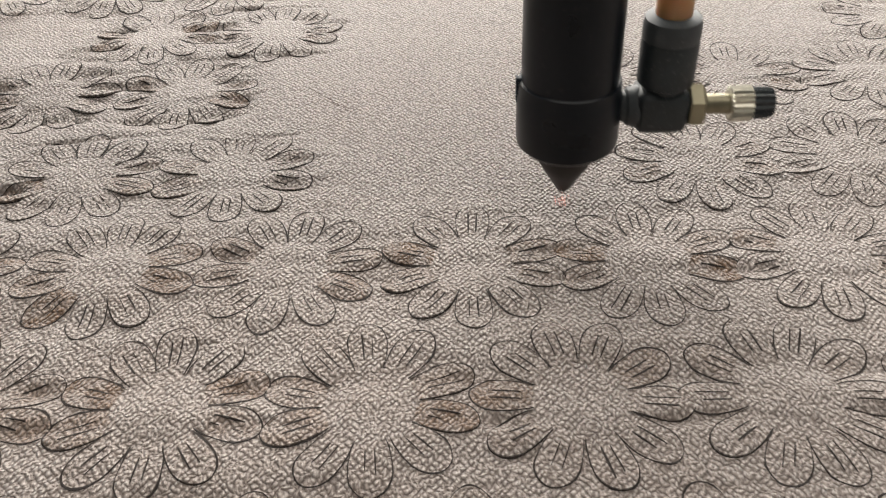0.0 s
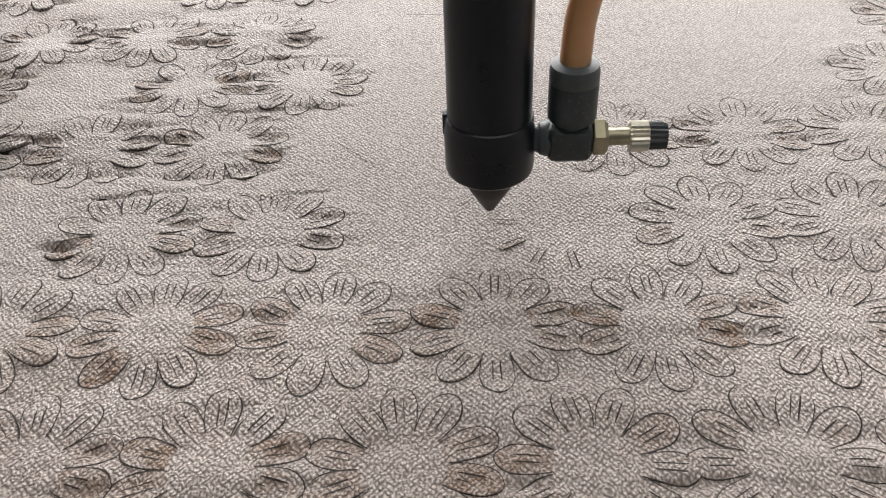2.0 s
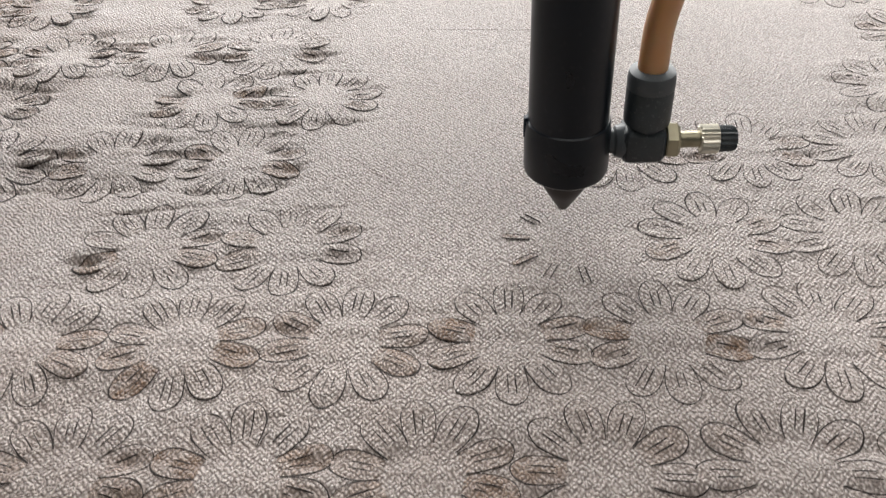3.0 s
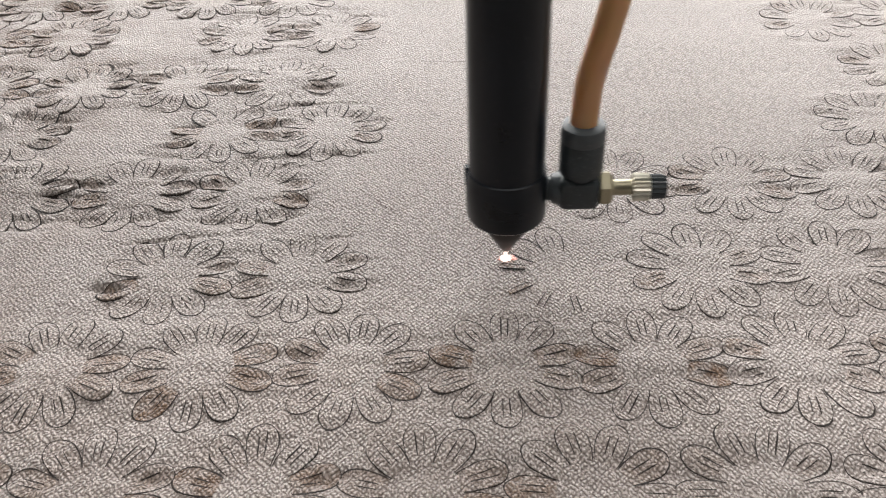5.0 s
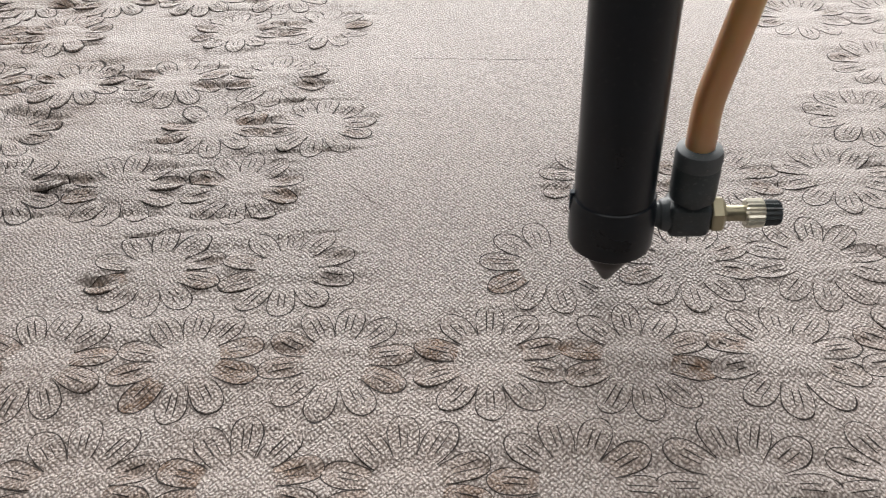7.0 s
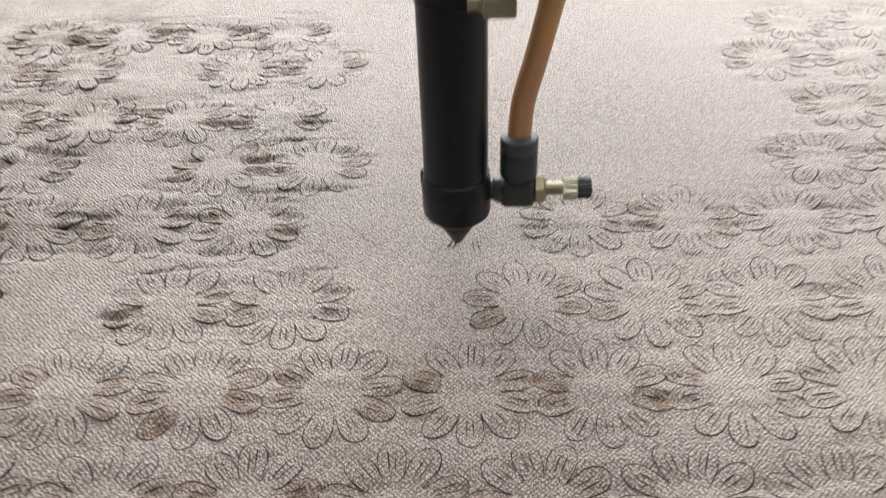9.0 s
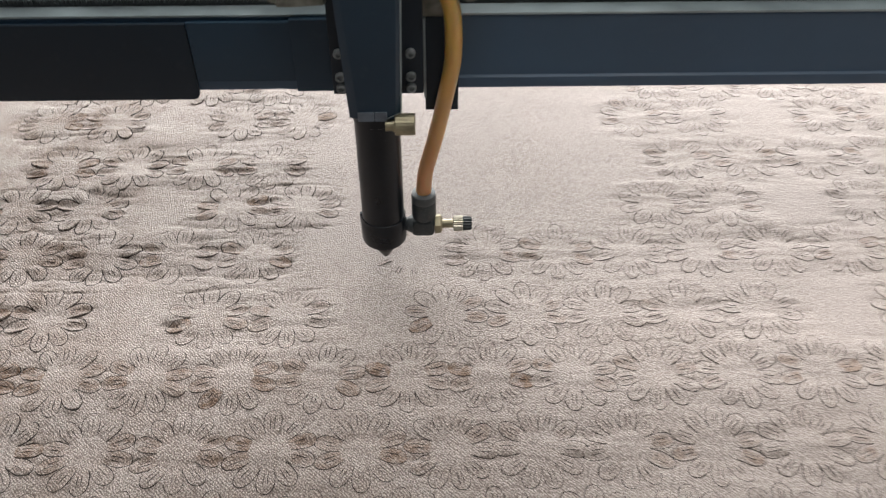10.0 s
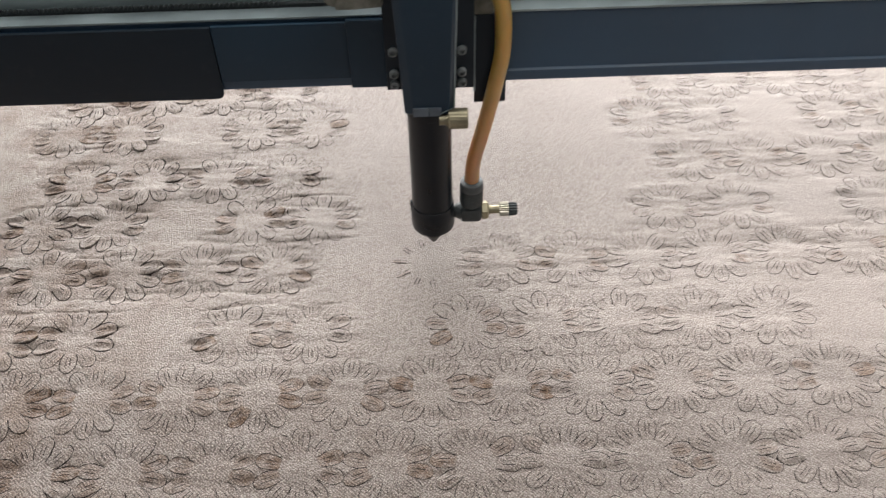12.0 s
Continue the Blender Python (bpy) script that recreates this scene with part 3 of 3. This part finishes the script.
def caked(bm, seed, much=1.0, cuts=3):
    """Settled dust and residue: the block's surface lumped and rounded."""
    if cuts:
        bmesh.ops.subdivide_edges(bm, edges=bm.edges[:], cuts=cuts, use_grid_fill=True)
    bmesh.ops.triangulate(bm, faces=bm.faces[:])
    bm.normal_update()
    for v in bm.verts:
        v.co += v.normal * much * (0.0009 * noise.noise(v.co * 420 + Vector((seed * 90, 0, 0))) + 0.0012 * noise.noise(v.co * 150))
    return bm


def laser_head():
    h = root("laser_head", pose(0, 0, 0), "black laser cutting head with an air fitting and amber hose", "laser head")
    part("barrel", lathe([(0.0134, 0.036), (0.0138, 0.0365), (0.0138, 0.150)], 64), BLACK, h)
    collar = part("collar", lathe([(0.0070, 0.0222), (0.0118, 0.0223), (0.0137, 0.0228), (0.0147, 0.0238), (0.0150, 0.0253), (0.0150, 0.0392), (0.0148, 0.0400), (0.0145, 0.0436), (0.0140, 0.0440)], 64), BLACK, h)
    part("clamp_slot", box(-0.0153, -0.0128, -0.0012, 0.0012, 0.0370, 0.0446, 0.0003), DARK, collar)
    part("nozzle", lathe([(0.0011, 0.0055), (0.0018, 0.0055), (0.0021, 0.0060), (0.0058, 0.0125), (0.0082, 0.0168), (0.0092, 0.0228)], 48), NOZZLE, h, "dark conical nozzle")
    fit = part("air_fitting", box(0.0186, 0.0338, -0.0068, 0.0068, 0.0276, 0.0408, 0.0052, seg=5), RUBBER, h, "black push-in elbow fitting")
    part("nipple", lathe([(0.0040, 0.0140), (0.0046, 0.0160), (0.0054, 0.0166), (0.0058, 0.0180), (0.0061, 0.0186), (0.0061, 0.0200)], 24, pose(0, 0, 0.034) @ ALONG_X), GREYP, fit, "bare threaded nipple")
    part("swivel", lathe([(0.0058, 0.0395), (0.0062, 0.0412), (0.0078, 0.0422), (0.0080, 0.0432), (0.0080, 0.0545), (0.0076, 0.0555)], 40, pose(0.0268, 0, 0)), RUBBER, fit)
    part("release_ring", lathe([(0.0078, 0.0553), (0.0080, 0.0560), (0.0080, 0.0590), (0.0076, 0.0612), (0.0058, 0.0620)], 40, pose(0.0268, 0, 0)), GREYP, fit, "grey release ring")
    part("hex_nut", lathe([(0.0062, 0.0338), (0.0066, 0.0343), (0.0066, 0.0376), (0.0050, 0.0388)], 6, pose(0, 0, 0.034) @ ALONG_X), BRASS, fit)
    part("stem", lathe([(0.0029, 0.0385), (0.0029, 0.0462)], 24, pose(0, 0, 0.034) @ ALONG_X), BRASS, fit, "brass stem")
    part("knurled_nut", lathe([(0.0046, 0.0460), (0.0052, 0.0464), (0.0052, 0.0520), (0.0048, 0.0524)], 40, pose(0, 0, 0.034) @ ALONG_X, 0.0006), KNURL, fit, "knurled nickel lock nut")
    part("valve_cap", lathe([(0.0046, 0.0523), (0.0047, 0.0528), (0.0046, 0.0570), (0.0041, 0.0584)], 30, pose(0, 0, 0.034) @ ALONG_X, 0.0006), RUBBER, fit, "ribbed black valve cap")
    line = [(0.0268, 0.0, 0.056), (0.0270, 0.001, 0.064), (0.0286, 0.005, 0.076), (0.0330, 0.009, 0.091), (0.0378, 0.011, 0.111), (0.0412, 0.0115, 0.128), (0.0455, 0.0115, 0.154), (0.0450, 0.0085, 0.183), (0.0414, 0.0065, 0.199), (0.035, 0.008, 0.220), (0.028, 0.035, 0.243), (0.025, 0.055, 0.258)]
    part("hose", tube(line, 0.0050), HOSE, h, "translucent amber air hose")
    # carriage that rides on the beam
    plate = part("carriage_plate", box(-0.0252, 0.0282, 0.0080, 0.0165, 0.1320, 0.2120, 0.0008), DARK, h)
    part("carriage_wing", box(-0.0475, -0.0254, 0.0140, 0.0168, 0.1302, 0.1780, 0.0006), DEEP, h)
    head = finish(lathe([(0.0026, 0), (0.0030, 0.0003), (0.0029, 0.0024), (0.0025, 0.0030), (0.0015, 0.0030), (0.0014, 0.0012)], 18), "bolt", BOLT)
    for x in (-0.0204, 0.0209):
        for z in (0.1602, 0.1445, 0.1368):
            part("bolt", head, None, plate, "dusty socket bolt", pose(x, 0.0082, z, 90))
    # wedge-shaped mirror housing
    bm = bmesh.new()
    low = [(-0.0145, -0.0155), (-0.0090, -0.0175), (0.0120, -0.0175), (0.0150, -0.0140), (0.0150, 0.0080), (-0.0145, 0.0080)]
    high = [(-0.0182, -0.0155), (-0.0140, -0.0180), (0.0150, -0.0180), (0.0172, -0.0150), (0.0172, 0.0080), (-0.0182, 0.0080)]
    rings = []
    for z, pts in ((0.1300, [(x * 0.93, y * 0.9 + 0.0004) for x, y in low]), (0.1320, low), (0.2080, high), (0.2120, [(x * 0.98, y) for x, y in high]), (0.2140, [(x * 0.96, y + 0.001) for x, y in high])):
        rings.append([bm.verts.new((x, y, z)) for x, y in pts])
    for a, b in zip(rings, rings[1:]):
        for i in range(6):
            bm.faces.new((a[i], a[(i + 1) % 6], b[(i + 1) % 6], b[i]))
    bm.faces.new(rings[0][::-1])
    bm.faces.new(rings[-1])
    bmesh.ops.bevel(bm, geom=bm.edges[:], offset=0.0006, segments=2, affect="EDGES", profile=0.7)
    house = part("mirror_housing", bm, DEEP, h, "dark navy wedge-shaped mirror housing")
    part("worn_edge", box(-0.0005, 0.0005, -0.0005, 0.0005, -0.0385, 0.0385, 0.0002), ALLOY, house, "bare scuffed metal edge", pose(0.0162, -0.0147, 0.1700, 0.4, 1.65, 0))
    part("mirror_block", box(-0.0262, 0.0178, -0.0184, 0.0080, 0.2145, 0.2450, 0.0012), DEEP, house)
    part("worn_edge", box(-0.0044, 0.0044, -0.0003, 0.0003, -0.0002, 0.0002, 0.0001), ALLOY, house, "bare scuffed metal edge", pose(0.0105, -0.0180, 0.1345, 0, -28, 0))
    part("worn_edge", box(-0.0100, 0.0100, -0.0003, 0.0003, -0.0002, 0.0002, 0.0001), ALLOY, house, "bare scuffed metal edge", pose(0.0085, -0.0188, 0.2170, 0, 45, 0))
    part("yellow_label", box(-0.0240, -0.0010, -0.0192, -0.0186, 0.2200, 0.2420, 0.0001), YELLOW, house, "yellow warning sticker")
    part("clamp_band", lathe([(0.0140, 0.1222), (0.0146, 0.1227), (0.0146, 0.1300), (0.0140, 0.1302)], 48), BLACK, h)
    part("clamp_jaw", box(-0.0095, -0.0002, -0.0186, -0.0140, 0.1310, 0.1372, 0.0006), JAW, h, "grey clamp jaw")
    part("clamp_jaw", box(0.0002, 0.0072, -0.0186, -0.0140, 0.1310, 0.1372, 0.0006), JAW, h, "grey clamp jaw")
    part("screw_shaft", lathe([(0.0033, 0.0060), (0.0033, 0.0100), (0.0040, 0.0102), (0.0040, 0.0118)], 24, pose(0, -0.0175, 0.1276) @ ALONG_X), BRASS, h)
    part("thumb_screw", lathe([(0.0059, 0.0114), (0.0064, 0.0119), (0.0064, 0.0228), (0.0060, 0.0233)], 48, pose(0, -0.0175, 0.1283) @ ALONG_X, 0.0002), BRASS, h, "knurled brass thumb screw")
    side = part("side_plate", box(0.0290, 0.0490, 0.0174, 0.0196, 0.1135, 0.1770, 0.0006), DARK, h, "black side plate with a bare edge")
    part("bare_edge", box(0.0282, 0.0296, 0.0160, 0.0180, 0.1230, 0.1770, 0.0003), ALLOY, side)
    part("top_bracket", box(0.0215, 0.0400, 0.0172, 0.0205, 0.1775, 0.2100, 0.001), DUSTY, h, "dusty steel bracket")
    for x, s in ((-0.0500, -1), (0.0545, 1)):
        rim = lathe([(0.0052, -0.006), (0.0086, -0.0058), (0.0092, -0.004), (0.0072, -0.001), (0.0072, 0.001), (0.0092, 0.004), (0.0086, 0.0058), (0.0052, 0.006)], 36, pose(x, 0.0090, 0.2030, 90))
        wheel = part("roller", caked(rim, x, 0.6, 0), DUSTY, h, "dust-caked grooved steel roller")
        hub = lathe([(0.0030, -0.0092), (0.0037, -0.0084), (0.0038, -0.0060), (0.0036, 0.0080)], 16, pose(x, 0.0090, 0.2030, 90))
        part("axle", caked(hub, 2 * x, 0.5, 0), DUSTY, wheel)
        near, far = (0.0010, 0.0065) if s < 0 else (0.0136, 0.0175)
        part("roller_arm", caked(box(min(x, s * 0.024), max(x, s * 0.024), near, far, 0.1930, 0.2055, 0.0022, seg=3), x), DUSTY, h, "dust-caked roller arm")
    return h


def ember():
    s = root("burn_spot", pose(0, 0, 0), "small glowing red burn spot under the nozzle", "ember")
    bm = bmesh.new()
    rnd = random.Random(3)
    for k in range(16):
        a, d = rnd.uniform(0, 6.28), 0.0026 * rnd.random() ** 0.7
        bmesh.ops.create_icosphere(bm, subdivisions=1, radius=rnd.uniform(0.00012, 0.00034), matrix=pose(d * math.cos(a), 0.8 * d * math.sin(a), 0.0006))
    part("spark", bm, SPARK, s)
    return s


def blob(bm, x, y, z, rx, ry, rz, seed):
    """A lick of flame: a lumped, drawn-out drop."""
    made = bmesh.ops.create_icosphere(bm, subdivisions=3, radius=1.0)
    for v in made["verts"]:
        k = 1 + 0.25 * noise.noise(v.co * 1.7 + Vector((seed, 0, 0)))
        v.co = Vector((x + rx * k * v.co.x, y + ry * k * v.co.y, z + rz * k * v.co.z))
    return bm


def flame():
    f = root("burn_flame", pose(0, 0, 0), "small pinkish white flame where the beam meets the fabric", "flame")
    part("core", blob(lathe([(0.0003, 0.0), (0.0007, 0.0010), (0.0004, 0.0022), (0.00022, 0.0062)], 16), 0, 0, 0.0006, 0.0019, 0.0017, 0.0009, 1.0), FLAME, f)
    bm = bmesh.new()
    for k, (x, rad) in enumerate(((-0.0022, 0.0004), (-0.0013, 0.0006), (0.0024, 0.0008), (0.0036, 0.0006), (0.0030, 0.0005))):
        blob(bm, x, 0.0006 * (k % 3), 0.0002, rad, rad, rad * 0.6, k)
    part("glow", bm, SPARK, f)
    return f


def flare():
    """The cloth flaring up: a white-hot heart with orange tongues along the table and up the beam."""
    f = root("fabric_flare", pose(0, 0, 0), "bright white and orange flare of burning fabric under the nozzle", "flame")
    part("heart", blob(bmesh.new(), 0.0, 0, 0.0012, 0.0038, 0.0026, 0.0020, 2.0), HOT, f)
    part("tongue", blob(bmesh.new(), -0.0078, 0, 0.0012, 0.0048, 0.0022, 0.0013, 3.0), AMBER, f, "orange tongue of flame")
    part("tongue", blob(bmesh.new(), 0.0062, 0, 0.0020, 0.0036, 0.0022, 0.0014, 4.0), FLAME, f)
    part("beam_glow", lathe([(0.0016, 0.0030), (0.0012, 0.0060), (0.0016, 0.0080)], 16), AMBER, f)
    bm = bmesh.new()
    rnd = random.Random(11)
    for k in range(16):
        blob(bm, rnd.uniform(-0.0105, 0.0100), rnd.uniform(-0.003, 0.001), rnd.uniform(0.0, 0.0006), 0.0005, 0.0003, 0.0003, k)
    part("spark", bm, SPARK, f)
    return f


room()
table()
fabric()
FRESH = flowers()
GANTRY = gantry()
LASER = laser_head()
EMBER = ember()
FLAMELET = flame()
FLARE = flare()

# where the nozzle's axis stands: seconds, and millimetres across and along the table
HEAD = [
    (0, 32.0, 223.3), (0.1, 30.8, 231.6), (0.2, 28.9, 229.8), (0.3, 29.0, 219.6), (0.4, 25.0, 218.9), (0.5, 17.0, 219.8),
    (0.6, 20.5, 227.5), (0.7, 20.4, 230.5), (0.8, 18.0, 227.7), (0.9, 15.1, 220.2), (1, 7.2, 229.1), (1.1, 6.9, 232.2),
    (1.2, 16.1, 237.2), (1.3, 14.4, 239.8), (1.4, 7.1, 235.2), (1.5, 4.3, 234.4), (1.6, 1.7, 246.8), (1.7, 6.3, 245.6),
    (1.8, 11.6, 245.6), (1.9, 11.0, 249.4), (2, 3.0, 248.6), (2.1, 6.4, 256.0), (2.2, 8.5, 261.1), (2.3, 15.5, 256.1),
    (2.4, 18.5, 256.8), (2.5, 13.5, 259.7), (2.6, 10.2, 262.9), (2.7, 21.0, 268.3), (2.8, 22.0, 266.8), (2.9, 23.3, 260.8),
    (3, 25.6, 258.0), (3.1, 24.6, 267.1), (3.2, 28.0, 268.9), (3.35, 30.0, 264.0), (3.5, 31.0, 271.0), (3.65, 26.0, 266.0),
    (3.8, 21.0, 262.0), (3.95, 24.0, 270.0), (4.1, 19.0, 263.0), (4.25, 12.0, 262.0), (4.4, 17.0, 257.0), (4.55, 10.0, 259.0),
    (4.7, 12.0, 253.0), (4.8, 13.2, 250.9), (4.9, 14.6, 252.0), (5, 5.5, 252.1), (5.1, -0.0, 242.0), (5.2, 9.8, 238.9),
    (5.3, 14.0, 239.5), (5.4, 5.7, 237.4), (5.5, 4.0, 228.3), (5.6, 14.5, 231.3), (5.7, 18.5, 233.3), (5.8, 13.9, 226.8),
    (5.9, 16.5, 219.7), (6, 22.9, 224.4), (6.1, 24.7, 229.4), (6.2, 23.8, 223.0), (6.3, 32.6, 218.4), (6.4, 34.6, 223.8),
    (6.5, 32.4, 232.3), (6.6, 35.4, 227.1), (6.7, 44.7, 222.5), (6.85, 41.0, 229.0), (7, 47.0, 232.0), (7.15, 50.0, 236.0),
    (7.3, 43.0, 241.0), (7.45, 52.0, 246.0), (7.6, 50.0, 252.0), (7.75, 43.0, 255.0), (7.9, 43.0, 264.0), (8.05, 35.0, 268.0),
    (8.15, 24.0, 274.0), (8.3, 9.1, 281.5), (8.4, 6.0, 279.4), (8.5, 9.4, 275.9), (8.6, 11.5, 272.8), (8.7, 0.6, 269.3),
    (8.8, 0.9, 273.7), (8.9, 1.5, 282.3), (9, -2.1, 280.6), (9.1, -3.0, 269.1), (9.2, -7.4, 269.7), (9.3, -15.9, 275.0),
    (9.4, -10.8, 280.9), (9.5, -8.5, 283.4), (9.6, -11.8, 284.7), (9.7, -16.0, 281.1), (9.8, -20.6, 287.5), (9.9, -19.6, 293.9),
    (10, -13.2, 295.1), (10.1, -14.1, 296.7), (10.2, -22.3, 296.7), (10.3, -26.0, 294.9), (10.4, -23.5, 305.1), (10.5, -18.7, 304.5),
    (10.6, -14.5, 302.4), (10.7, -14.5, 305.1), (10.8, -21.6, 309.4), (10.9, -19.1, 314.3), (11, -12.0, 318.1), (11.1, -11.6, 309.9),
    (11.2, -11.1, 309.5), (11.3, -12.5, 313.5), (11.4, -12.7, 320.7), (11.5, 0.8, 320.2), (11.6, 1.9, 318.7), (11.7, 1.0, 310.8),
    (11.8, 2.6, 306.2), (11.9, 5.8, 316.6), (12, 8.1, 319.6),
]
BURNS = (0.0, 0.2, 1.2, 2.5, 2.6, 4.9, 6.2, 6.5, 8.9, 10.5, 10.8, 11.6)
FLAMES = (0.8, 1.4, 2.2, 5.0, 5.2, 5.3, 5.4, 5.9, 6.1)
FLARES = (5.7,)


def motions():
    walk(LASER, [(t, pose(x / 1000, y / 1000, 0)) for t, x, y in HEAD])
    walk(GANTRY, [(t, pose(0, y / 1000, 0)) for t, x, y in HEAD])
    # ember and flame sit on the cloth while the beam burns, and back up in the nozzle while it is off
    walk(EMBER, [(t, pose(x / 1000, y / 1000, height(x / 1000, y / 1000) if t in BURNS else 0.014)) for t, x, y in HEAD])
    walk(FLAMELET, [(t, pose(x / 1000, y / 1000, height(x / 1000, y / 1000) if t in FLAMES else 0.016)) for t, x, y in HEAD])
    walk(FLARE, [(t, pose(x / 1000, y / 1000, height(x / 1000, y / 1000) if t in FLARES else 0.050)) for t, x, y in HEAD])
    # the flower that is being cut: first the slits, then the loops, petal by petal anticlockwise
    down = 0.0045
    loops = {5: 6.5, 6: 6.05, 7: 5.65, 8: 5.25, 9: 4.85, 0: 4.0, 4: 6.95, 3: 7.35, 2: 7.75, 1: 8.1}
    first = {5: 0.2, 6: 0.75, 7: 1.25, 8: 1.95, 9: 2.55, 0: 3.3, 1: 7.8, 2: 7.45, 3: 7.05, 4: 6.75}
    for k, (petal, slits) in enumerate(FRESH[(3, 0)][1]):
        up = petal.matrix_basis.copy()
        low = Matrix.Translation((0, 0, -down)) @ up
        t1 = loops[k]
        walk(petal, [(0.0, low), (t1 - 0.15, low), (t1 + 0.1, up), (12.0, up)])
        t0 = first[k]
        for s in slits:
            flat, atop = Matrix.Translation((0, 0, down + 0.00015)), Matrix.Identity(4)
            walk(s, [(0.0, atop), (t0 - 0.1, atop), (t0 + 0.1, flat), (t1 - 0.15, flat), (t1 + 0.1, atop), (12.0, atop)])
    second = {5: 8.4, 6: 8.9, 7: 9.5, 8: 10.1, 9: 10.8, 0: 11.7}
    for k, (petal, slits) in enumerate(FRESH[(4, 0)][1]):
        up = petal.matrix_basis.copy()
        low = Matrix.Translation((0, 0, -down)) @ up
        walk(petal, [(0.0, low), (12.0, low)])
        for s in slits:
            flat, hid = Matrix.Translation((0, 0, down + 0.00015)), Matrix.Identity(4)
            t0 = second.get(k)
            walk(s, [(0.0, hid), (t0 - 0.1, hid), (t0 + 0.1, flat), (12.0, flat)] if t0 else [(0.0, hid), (12.0, hid)])


motions()
